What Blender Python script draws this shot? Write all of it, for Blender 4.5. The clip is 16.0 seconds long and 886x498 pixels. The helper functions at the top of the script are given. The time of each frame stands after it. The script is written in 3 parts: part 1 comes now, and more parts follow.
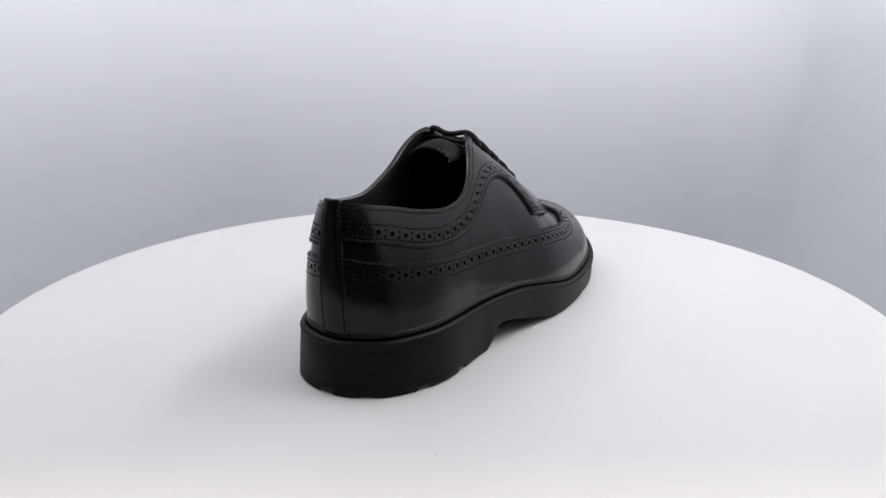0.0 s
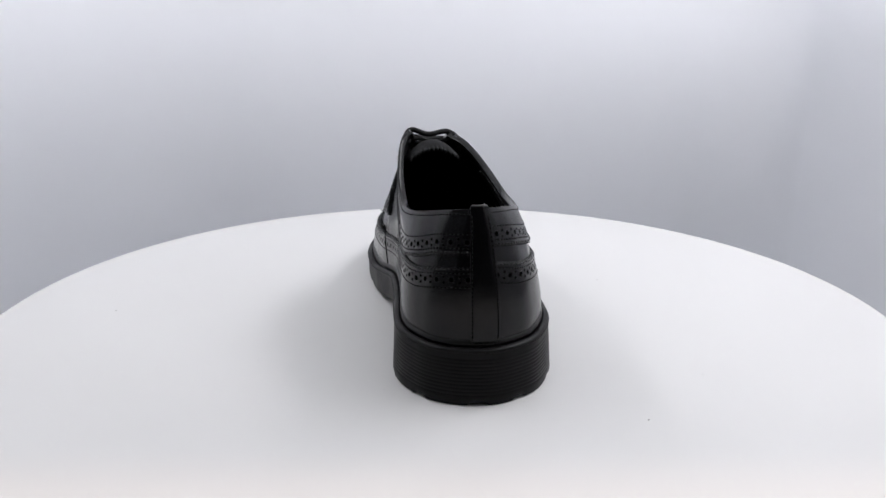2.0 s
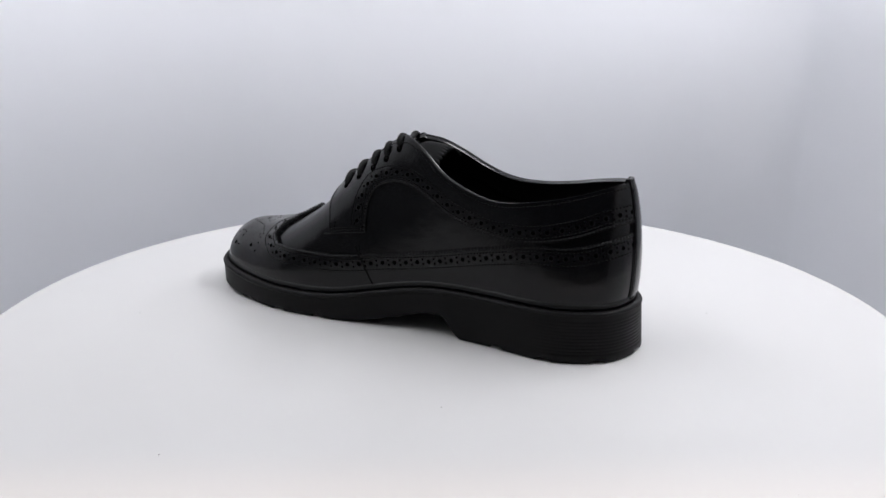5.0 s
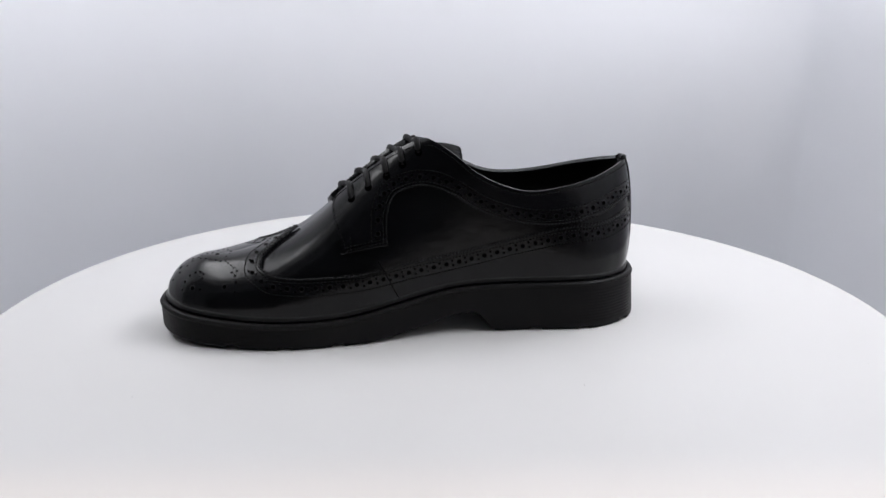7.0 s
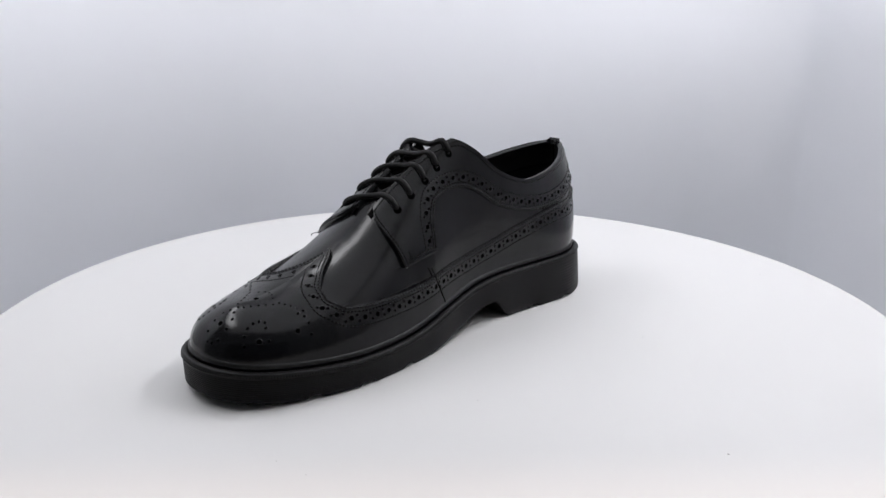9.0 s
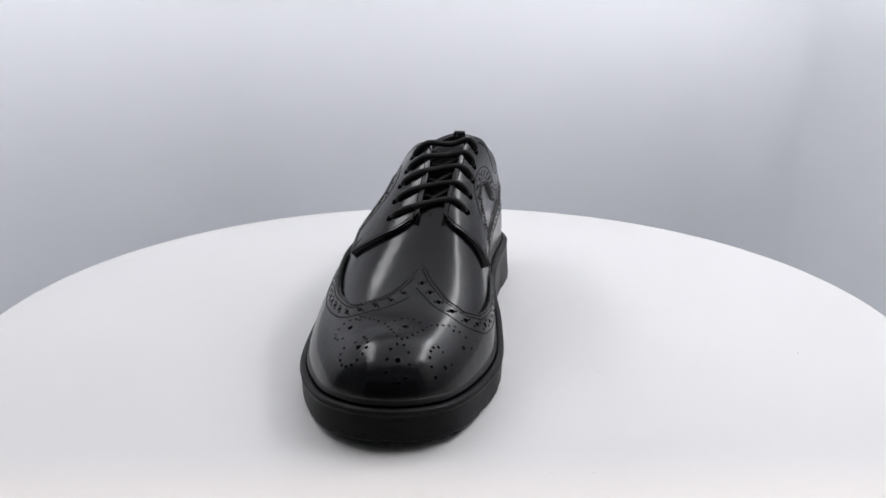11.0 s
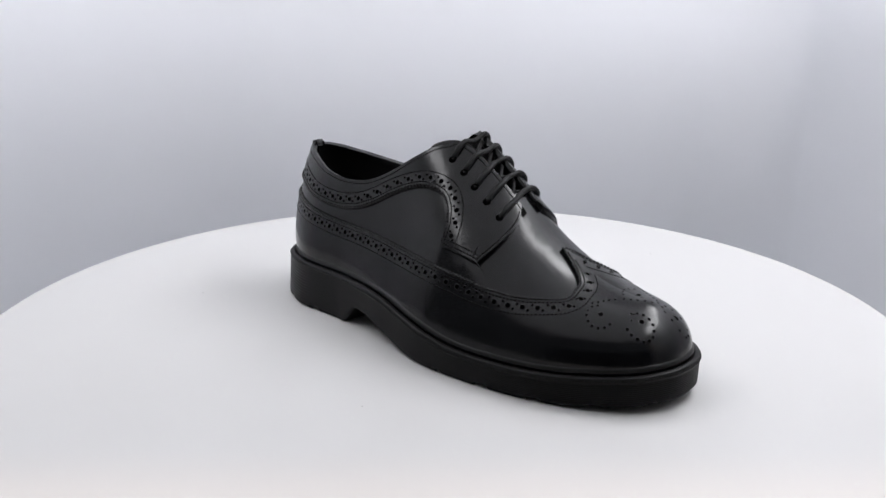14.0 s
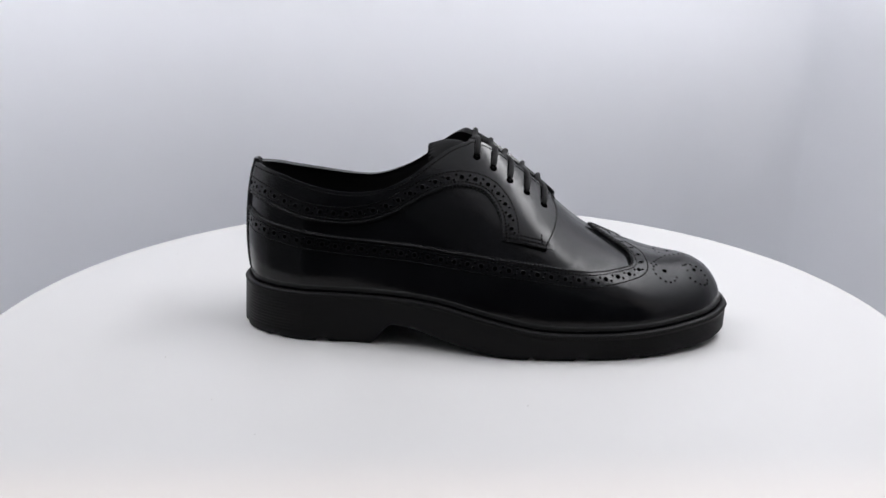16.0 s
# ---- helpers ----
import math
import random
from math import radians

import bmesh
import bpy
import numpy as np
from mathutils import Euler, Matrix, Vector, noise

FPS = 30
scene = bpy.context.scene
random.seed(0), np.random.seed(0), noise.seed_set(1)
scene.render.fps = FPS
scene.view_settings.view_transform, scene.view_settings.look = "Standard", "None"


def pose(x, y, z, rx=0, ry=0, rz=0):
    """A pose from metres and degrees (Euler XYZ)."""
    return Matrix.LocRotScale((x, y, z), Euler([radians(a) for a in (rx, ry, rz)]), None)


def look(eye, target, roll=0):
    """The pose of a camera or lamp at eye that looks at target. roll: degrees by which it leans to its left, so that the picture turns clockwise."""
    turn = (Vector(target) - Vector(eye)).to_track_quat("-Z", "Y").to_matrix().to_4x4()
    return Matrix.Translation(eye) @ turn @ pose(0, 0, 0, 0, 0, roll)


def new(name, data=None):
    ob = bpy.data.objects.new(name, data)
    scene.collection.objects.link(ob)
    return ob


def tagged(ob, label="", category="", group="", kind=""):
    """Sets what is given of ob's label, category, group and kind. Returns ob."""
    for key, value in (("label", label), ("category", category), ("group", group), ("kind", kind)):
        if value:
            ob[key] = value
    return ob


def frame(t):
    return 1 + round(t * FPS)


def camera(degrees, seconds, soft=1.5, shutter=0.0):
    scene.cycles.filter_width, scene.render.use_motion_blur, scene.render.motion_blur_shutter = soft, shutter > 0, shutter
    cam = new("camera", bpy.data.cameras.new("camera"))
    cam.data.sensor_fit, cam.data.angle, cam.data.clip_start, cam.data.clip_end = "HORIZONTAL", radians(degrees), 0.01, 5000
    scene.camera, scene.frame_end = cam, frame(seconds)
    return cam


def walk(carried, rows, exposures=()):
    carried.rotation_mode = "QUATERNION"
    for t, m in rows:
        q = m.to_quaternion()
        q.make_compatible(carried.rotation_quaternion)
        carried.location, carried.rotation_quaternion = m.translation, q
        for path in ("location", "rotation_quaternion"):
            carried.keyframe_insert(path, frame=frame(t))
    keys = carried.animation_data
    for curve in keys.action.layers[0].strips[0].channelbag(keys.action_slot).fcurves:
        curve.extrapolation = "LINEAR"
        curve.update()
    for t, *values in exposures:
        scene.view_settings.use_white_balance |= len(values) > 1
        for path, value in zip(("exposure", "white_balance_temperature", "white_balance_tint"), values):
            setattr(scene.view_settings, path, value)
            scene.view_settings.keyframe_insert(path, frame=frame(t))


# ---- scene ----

# A black leather shoe turns on a white round turntable inside a white photo box.
# Shoe space: x from heel to toe, y to its left, z up; its origin is the turntable's axis.
EYE = (0.0, -0.505, 0.1984)
DISC = 0.290
# the toe's heading at the start and its even turn, in degrees and degrees a second
START, RATE = -298.72, 18.37

cam = camera(56.38, 16.0, soft=1.5)
_p, _y = radians(16.903), radians(0.011)
_aim = (EYE[0] + math.sin(_y) * math.cos(_p), EYE[1] + math.cos(_y) * math.cos(_p), EYE[2] - math.sin(_p))
walk(cam, [(0, look(EYE, _aim, 0.086)), (16, look(EYE, _aim, 0.086))], exposures=[(0, 0.0), (16, 0.0)])

# ---- light ----
world = bpy.data.worlds.new("room")
scene.world = world
world.use_nodes = True
world.node_tree.nodes["Background"].inputs[0].default_value = (0.9, 0.95, 1.0, 1)
world.node_tree.nodes["Background"].inputs[1].default_value = 0.12


def area(name, eye, target, sx, sy, watts, colour, spread=180):
    data = bpy.data.lights.new(name, "AREA")
    data.shape, data.size, data.size_y, data.energy, data.color = "RECTANGLE", sx, sy, watts, colour
    data.spread = radians(spread)
    ob = new(name, data)
    ob.matrix_world = look(eye, target)
    return ob


COOL = (0.970, 0.972, 1.0)
# added fill: no fitting hangs here, it only lifts and softens the light
area("overhead_fill", (-0.04, -0.04, 0.674), (-0.04, -0.04, 0), 0.95, 0.80, 1.65, COOL)
area("light_strip_left", (-0.43, 0.09, 0.64), (-0.10, 0.09, 0), 0.64, 0.10, 1.8, COOL)
area("light_strip_right", (0.41, 0.09, 0.64), (0.10, 0.09, 0), 0.64, 0.10, 3.0, COOL)
area("room_lamp", (0.1, -1.064, 2.0), (0.0, -0.2, 0), 0.06, 0.06, 12, (1.0, 0.74, 0.56))

# ---- materials ----
def material(name, colour, rough=0.5, metal=0.0, spec=0.5):
    m = bpy.data.materials.new(name)
    m.use_nodes = True
    b = m.node_tree.nodes["Principled BSDF"]
    b.inputs["Base Color"].default_value = (*colour, 1)
    b.inputs["Roughness"].default_value = rough
    b.inputs["Metallic"].default_value = metal
    b.inputs["Specular IOR Level"].default_value = spec
    return m


def grain(m, scale, height, dist=0.0002, detail=4.0, spread=None, seed=0.0):
    """Bump by noise, and a colour and gloss that vary at a larger scale."""
    nt = m.node_tree
    b = nt.nodes["Principled BSDF"]
    co = nt.nodes.new("ShaderNodeTexCoord")
    n = nt.nodes.new("ShaderNodeTexNoise")
    n.inputs["Scale"].default_value, n.inputs["Detail"].default_value = scale, detail
    nt.links.new(co.outputs["Object"], n.inputs["Vector"])
    bump = nt.nodes.new("ShaderNodeBump")
    bump.inputs["Strength"].default_value, bump.inputs["Distance"].default_value = height, dist
    nt.links.new(n.outputs["Fac"], bump.inputs["Height"])
    nt.links.new(bump.outputs["Normal"], b.inputs["Normal"])
    if spread:
        s2, c0, c1, r0, r1 = spread
        n2 = nt.nodes.new("ShaderNodeTexNoise")
        n2.inputs["Scale"].default_value, n2.inputs["Detail"].default_value = s2, 5.0
        nt.links.new(co.outputs["Object"], n2.inputs["Vector"])
        mix = nt.nodes.new("ShaderNodeValToRGB")
        mix.color_ramp.elements[0].position, mix.color_ramp.elements[1].position = 0.3, 0.72
        mix.color_ramp.elements[0].color, mix.color_ramp.elements[1].color = (*c0, 1), (*c1, 1)
        nt.links.new(n2.outputs["Fac"], mix.inputs["Fac"])
        nt.links.new(mix.outputs["Color"], b.inputs["Base Color"])
        mr = nt.nodes.new("ShaderNodeMapRange")
        mr.inputs["From Min"].default_value, mr.inputs["From Max"].default_value = 0.3, 0.7
        mr.inputs["To Min"].default_value, mr.inputs["To Max"].default_value = r0, r1
        nt.links.new(n2.outputs["Fac"], mr.inputs["Value"])
        nt.links.new(mr.outputs["Result"], b.inputs["Roughness"])
    return m


LEATHER = grain(material("polished_leather", (0.004, 0.004, 0.0045), 0.22, spec=0.25), 900, 0.12, 0.0002, 3.0,
                (40, (0.0026, 0.0027, 0.0034), (0.0042, 0.0043, 0.0054), 0.15, 0.24))
def ripple(m, scale, height, dist):
    """A second, broader unevenness under the grain."""
    nt = m.node_tree
    first = next(q for q in nt.nodes if q.type == "BUMP")
    co = next(q for q in nt.nodes if q.type == "TEX_COORD")
    n = nt.nodes.new("ShaderNodeTexNoise")
    n.inputs["Scale"].default_value, n.inputs["Detail"].default_value = scale, 2.0
    nt.links.new(co.outputs["Object"], n.inputs["Vector"])
    bump = nt.nodes.new("ShaderNodeBump")
    bump.inputs["Strength"].default_value, bump.inputs["Distance"].default_value = height, dist
    nt.links.new(n.outputs["Fac"], bump.inputs["Height"])
    nt.links.new(bump.outputs["Normal"], first.inputs["Normal"])


ripple(LEATHER, 75, 0.28, 0.0010)
TONGUE = grain(material("tongue_leather", (0.0035, 0.0035, 0.004), 0.6, spec=0.10), 1100, 0.3)
EDGE = grain(material("leather_edge", (0.0015, 0.0015, 0.0015), 0.7, spec=0.05), 1500, 0.3)
LINING = grain(material("lining_leather", (0.006, 0.006, 0.006), 0.6, spec=0.2), 1200, 0.25, 0.0002, 3.0,
               (60, (0.004, 0.004, 0.0045), (0.008, 0.0075, 0.008), 0.5, 0.7))
RUBBER = grain(material("sole_rubber", (0.007, 0.007, 0.0075), 0.45, spec=0.13), 1800, 0.2, 0.0002, 3.0,
               (50, (0.0035, 0.0035, 0.004), (0.0065, 0.006, 0.0065), 0.38, 0.52))
WELT = grain(material("welt_rubber", (0.006, 0.006, 0.0065), 0.42, spec=0.22), 1500, 0.2)
THREAD = material("black_thread", (0.0045, 0.0045, 0.005), 0.5, spec=0.22)
# near-black that puts shade into holes, eyelets and stitch lines; nothing is cut
SHADE_BLACK = material("punched_hole", (0.0007, 0.0007, 0.0007), 0.95, spec=0.0)
LACE = grain(material("waxed_cord", (0.0045, 0.0045, 0.005), 0.55, spec=0.18), 2500, 0.5, 0.0003)
PAINT = grain(material("matt_white_board", (0.56, 0.555, 0.55), 0.55), 300, 0.05, 0.0002, 3.0,
              (9, (0.552, 0.547, 0.542), (0.570, 0.565, 0.560), 0.5, 0.6))
WALL = grain(material("box_wall", (0.838, 0.845, 0.872), 0.7), 200, 0.06, 0.0003, 3.0,
             (4, (0.828, 0.835, 0.862), (0.848, 0.855, 0.882), 0.65, 0.75))
DARK = grain(material("room_grey", (0.10, 0.10, 0.10), 0.8), 20, 0.05)
DUST = material("dust", (0.35, 0.34, 0.33), 0.9)


# ---- building helpers ----
def part(name, bm, mat, parent=None, label="", smooth=True):
    """Links a bmesh as one mesh object under a thing or a part."""
    me = bpy.data.meshes.new(name)
    bm.to_mesh(me)
    bm.free()
    for poly in me.polygons:
        poly.use_smooth = smooth
    for q in (mat if isinstance(mat, (list, tuple)) else [mat]):
        me.materials.append(q)
    ob = new(name, me)
    if parent is not None:
        ob.parent = parent
    if label:
        tagged(ob, label)
    return ob


def thing(name, label, category, group="", kind=""):
    return tagged(new(name), label, category, group, kind)


def sheet(bm, grid, flip=False, close_u=False, mat=0):
    """Faces over a grid of points, rows by columns."""
    vs = [[bm.verts.new(p) for p in row] for row in grid]
    nu, nv = len(vs), len(vs[0])
    for i in range(nu if close_u else nu - 1):
        for j in range(nv - 1):
            q = (vs[i][j], vs[(i + 1) % nu][j], vs[(i + 1) % nu][j + 1], vs[i][j + 1])
            try:
                face = bm.faces.new(q[::-1] if flip else q)
                face.material_index = mat
            except ValueError:
                pass
    return vs


def tube(bm, points, r, sides=8, caps=True):
    """A round cord along points."""
    pts = [Vector(p) for p in points]
    ref = Vector((0.3, 0.2, 1)).normalized()
    rings = []
    for i, p in enumerate(pts):
        d = (pts[min(i + 1, len(pts) - 1)] - pts[max(i - 1, 0)]).normalized()
        a = d.cross(ref)
        a = a.normalized() if a.length > 1e-6 else d.orthogonal().normalized()
        b = d.cross(a)
        rr = r[i] if isinstance(r, (list, tuple)) else r
        rings.append([p + a * math.cos(k * math.tau / sides) * rr + b * math.sin(k * math.tau / sides) * rr for k in range(sides)])
    vs = [[bm.verts.new(q) for q in ring] for ring in rings]
    for i in range(len(vs) - 1):
        for k in range(sides):
            bm.faces.new((vs[i][k], vs[i][(k + 1) % sides], vs[i + 1][(k + 1) % sides], vs[i + 1][k]))
    if caps:
        bm.faces.new(vs[0][::-1])
        bm.faces.new(vs[-1])


# ---- the last: the shape on which the shoe is built ----

def spline(xs, ys, x):
    """A smooth monotone-friendly curve through knots."""
    xs, ys, x = np.asarray(xs, float), np.asarray(ys, float), np.asarray(x, float)
    d = np.diff(ys) / np.diff(xs)
    m = np.concatenate([[d[0]], (d[1:] * np.diff(xs)[:-1] + d[:-1] * np.diff(xs)[1:]) / (xs[2:] - xs[:-2]), [d[-1]]])
    m[1:-1] = np.where(d[1:] * d[:-1] <= 0, 0, m[1:-1])
    i = np.clip(np.searchsorted(xs, x) - 1, 0, len(xs) - 2)
    w = xs[i + 1] - xs[i]
    t = np.clip((x - xs[i]) / w, 0, 1)
    return ((2 * t**3 - 3 * t**2 + 1) * ys[i] + (t**3 - 2 * t**2 + t) * w * m[i]
            + (3 * t**2 - 2 * t**3) * ys[i + 1] + (t**3 - t**2) * w * m[i + 1])


def closed_curve(knots, n):
    """A closed smooth curve through knots, n points, even in length."""
    k = np.asarray(knots, float)
    out = []
    for i in range(len(k)):
        p0, p1, p2, p3 = k[i - 1], k[i], k[(i + 1) % len(k)], k[(i + 2) % len(k)]
        for t in np.linspace(0, 1, 40, endpoint=False):
            out.append(0.5 * (2 * p1 + (p2 - p0) * t + (2 * p0 - 5 * p1 + 4 * p2 - p3) * t * t + (3 * p1 - p0 - 3 * p2 + p3) * t**3))
    out = np.array(out + [out[0]])
    s = np.concatenate([[0], np.cumsum(np.hypot(*np.diff(out, axis=0).T))])
    q = np.linspace(0, s[-1], n, endpoint=False)
    return np.stack([np.interp(q, s, out[:, 0]), np.interp(q, s, out[:, 1])], 1)


# the outsole's outline from the back of the heel round the inner side to the toe and back along the outer side
OUTLINE = [(-0.1266, -0.0040), (-0.1216, 0.0154), (-0.1090, 0.0288), (-0.0835, 0.0373), (-0.0314, 0.0340), (0.0094, 0.0338), (0.0508, 0.0402), (0.0977, 0.0428),
           (0.1335, 0.0355), (0.1603, 0.0238), (0.1731, 0.0068), (0.1756, -0.0100), (0.1715, -0.0258), (0.1574, -0.0426), (0.1226, -0.0593), (0.0818, -0.0667),
           (0.0409, -0.0674), (-0.0004, -0.0593), (-0.0420, -0.0515), (-0.0836, -0.0473), (-0.1100, -0.0355), (-0.1221, -0.0205)]
RING = closed_curve(OUTLINE, 720)


def inset(ring, d):
    t = np.roll(ring, -1, 0) - np.roll(ring, 1, 0)
    t /= np.hypot(*t.T)[:, None]
    return ring + np.stack([-t[:, 1], t[:, 0]], 1) * -np.asarray(d).reshape(-1, 1) * -1 * SIGN


SIGN = -1.0 if np.sum(RING[:, 0] * np.roll(RING[:, 1], -1) - np.roll(RING[:, 0], -1) * RING[:, 1]) < 0 else 1.0


def sole_side(x):
    """The height of the sole's side wall."""
    return spline([-.13, -.0388, -.0048, .029, .063, .097, .13, .155, .175], [.0297, .0300, .0288, .0228, .0166, .0156, .0168, .0192, .0215], x)


def sole_top(x):
    return sole_side(x) + .0042


def sole_bottom(x, y=0.0):
    """The underside: heel, a slanted breast, the raised waist, the tread and a slight toe spring."""
    q = np.asarray(x, float) - .135 * (np.asarray(y, float) + .0115)
    return spline([-.14, -.0345, -.0330, -.0195, -.010, .010, .035, .055, .11, .145, .180], [0, 0, .0008, .0132, .0125, .0072, .0018, 0, 0, .0008, .0044], q)


FEATHER = inset(RING, 0.0066)
_tail = int(np.argmin(FEATHER[:, 0]))
_toe = int(np.argmax(FEATHER[:, 0]))


def _side(sign):
    """The feather line of one side from the heel to the toe."""
    n = len(FEATHER)
    left = [(_tail + i) % n for i in range((_toe - _tail) % n + 1)]
    right = [(_tail - i) % n for i in range((_tail - _toe) % n + 1)]
    a, b = FEATHER[left], FEATHER[right]
    way = a if (a[:, 1].mean() > b[:, 1].mean()) == (sign > 0) else b
    s = np.concatenate([[0], np.cumsum(np.hypot(*np.diff(way, axis=0).T))])
    return way, s / s[-1]


SIDES = {1: _side(1), -1: _side(-1)}
# half the back strip's width, as a share of each side's length
STRIP = {q: .0068 / float(np.hypot(*np.diff(SIDES[q][0], axis=0).T).sum()) for q in (1, -1)}


def centre(x):
    """The ridge and topline's own centre line."""
    return spline([-.13, -.06, 0, .03, .06, .09, .12, .175], [-.0010, .0014, .0062, .0046, .0012, -.0014, -.0030, -.0040], x)


def base_centre(x):
    return spline([-.13, -.06, 0, .03, .18], [-.0045, -.0060, -.0150, -.0160, -.0120], x)


def ridge_x(x):
    """Which place on the ridge or topline the side's place x rises to."""
    return spline([-.120, -.10, -.06, 0, .06, .10, .135, .160, .169], [-.1130, -.0965, -.06, 0, .058, .096, .124, .140, .143], x)


def ridge_z(e):
    """The top of the last: an ankle that rises smoothly, then the ridge of instep and toe."""
    return sum(_ridge(e + k * .005) for k in (-2, -1, 0, 1, 2)) / 5


def _ridge(e):
    return spline([-.12, -.09, -.05, -.02, 0, .012, .020, .030, .045, .060, .0735, .088, .1025, .120, .134, .143],
                  [.1035, .1070, .1124, .1166, .1190, .1190, .1162, .1100, .0992, .0880, .0750, .0640, .0558, .0490, .0460, .0452], e)


def topline_z(e, sign):
    """The height of the shoe's open edge."""
    if sign > 0:
        return spline([-.12, -.112, -.104, -.091, -.0714, -.0514, -.0314, -.0146, -.0014, .0084, .0182], [.1012, .0994, .0970, .0931, .0890, .0870, .0916, .1002, .1112, .1171, .1178], e)
    return spline([-.12, -.112, -.104, -.091, -.0746, -.051, -.031, -.0175, -.0042, .0056, .0160], [.1012, .0995, .0974, .0942, .0900, .0873, .0898, .0960, .1052, .1112, .1142], e)


def half_top(e, sign):
    """How far the top stands from the centre line, as a share of the feather line's distance; nought where both sides meet."""
    lean = 1.0 if sign > 0 else spline([-.12, -.07, -.03, .01, .05, .18], [1, .85, .80, .88, 1, 1], e)
    return lean * sum(_half(e + k * .003) for k in (-2, -1, 0, 1, 2)) / 5


def _half(e):
    return spline([-.12, -.09, -.07, -.05, -.02, 0, .012, .025, .045, .058, .064, .18], [.16, .33, .47, .57, .54, .40, .27, .15, .06, .015, 0, 0], e)


def fullness(x, sign):
    """How square the wall's section is: 2 for a quarter ellipse, 1 for a straight slope."""
    return spline([-.13, -.05, 0, .05, .09, .13, .17], [1.30, 1.40, 1.54, 1.98, 2.32, 2.12, 1.80] if sign > 0 else [1.30, 1.30, 1.24, 1.50, 1.80, 1.92, 1.80], x)


def belly(x, sign):
    """The same for how far the wall leans in."""
    return spline([-.13, -.05, 0, .05, .09, .13, .17], [1.30, 1.48, 1.85, 2.20, 2.25, 2.10, 1.95] if sign > 0 else [1.30, 1.25, 1.24, 1.48, 1.76, 1.94, 1.95], x)


def rim(x, sign):
    """How far up the open edge lies: the topline, then the edge of the eyestay."""
    e, bz = ridge_x(x), sole_top(x) - .001
    b = np.clip((topline_z(e, sign) - bz) / (ridge_z(e) - bz), 0, 1)
    top = np.arcsin(b ** (fullness(x, sign) / 2)) * 2 / math.pi
    lace = spline([0, .008, .016, .024, .032, .045, .058, .072], [.965, .955, .945, .935, .928, .920, .905, .895] if sign > 0 else [.90, .893, .900, .913, .922, .918, .905, .895], x)
    k = np.clip((x - .004) / .012, 0, 1)
    return np.where(x < .016, np.minimum(top, 1) * (1 - k) + np.minimum(top, lace) * k, lace)


def surf(sign, w, h, off=0.0):
    """A point of the upper: side (1 inner, -1 outer), w from heel to toe, h from the feather line to the top."""
    w, h = np.broadcast_arrays(np.asarray(w, float), np.asarray(h, float))
    if np.any(off):
        e = 1e-3
        wa, wb = np.clip(w - e, 0, 1), np.clip(w + e, 0, 1)
        ha, hb = np.clip(h - e, 0, .999), np.clip(h + e, 0.002, 1)
        n = np.cross(surf(sign, wb, h) - surf(sign, wa, h), surf(sign, w, hb) - surf(sign, w, ha))
        n *= -sign
        ln = np.linalg.norm(n, axis=-1, keepdims=True)
        return surf(sign, w, h) + n / np.maximum(ln, 1e-12) * np.asarray(off)[..., None]
    way, s = SIDES[sign]
    bx, by = np.interp(w, s, way[:, 0]), np.interp(w, s, way[:, 1])
    bz = sole_top(bx) - 0.001
    ex = ridge_x(bx)
    ey = centre(ex) + (by - base_centre(bx)) * half_top(ex, sign)
    ez = ridge_z(ex)
    full = fullness(bx, sign)
    th = h * math.pi / 2
    a = 1 - np.cos(th) ** (2 / belly(bx, sign))
    b = np.sin(th) ** (2 / full)
    # a swell of the wall
    tx, ty = np.interp(np.clip(w + .004, 0, 1), s, way[:, 0]) - np.interp(np.clip(w - .004, 0, 1), s, way[:, 0]), np.interp(np.clip(w + .004, 0, 1), s, way[:, 1]) - np.interp(np.clip(w - .004, 0, 1), s, way[:, 1])
    ln = np.maximum(np.hypot(tx, ty), 1e-9)
    nx, ny = -ty / ln * sign, tx / ln * sign
    swell = spline([-.13, -.10, -.05, .0, .05, .17], [.0036, .0030, .0016, 0, 0, 0], bx) * np.sin(np.pi * np.clip(h, 0, 1))
    return np.stack([bx + (ex - bx) * a + nx * swell, by + (ey - by) * a + ny * swell, bz + (ez - bz) * b], -1)


def w_at(sign, x):
    """The place along the side at which its feather line has this x."""
    way, s = SIDES[sign]
    return np.interp(x, way[:, 0], s)


# ---- the photo box ----
def slab(name, x0, x1, y0, y1, z0, z1, mat, label):
    bm = bmesh.new()
    bmesh.ops.create_cube(bm, size=1)
    for v in bm.verts:
        v.co = Vector(((x0 + x1) / 2 + v.co.x * (x1 - x0), (y0 + y1) / 2 + v.co.y * (y1 - y0), (z0 + z1) / 2 + v.co.z * (z1 - z0)))
    return tagged(part(name, bm, mat, None, "", False), label, name.split("_")[0], kind="structure")


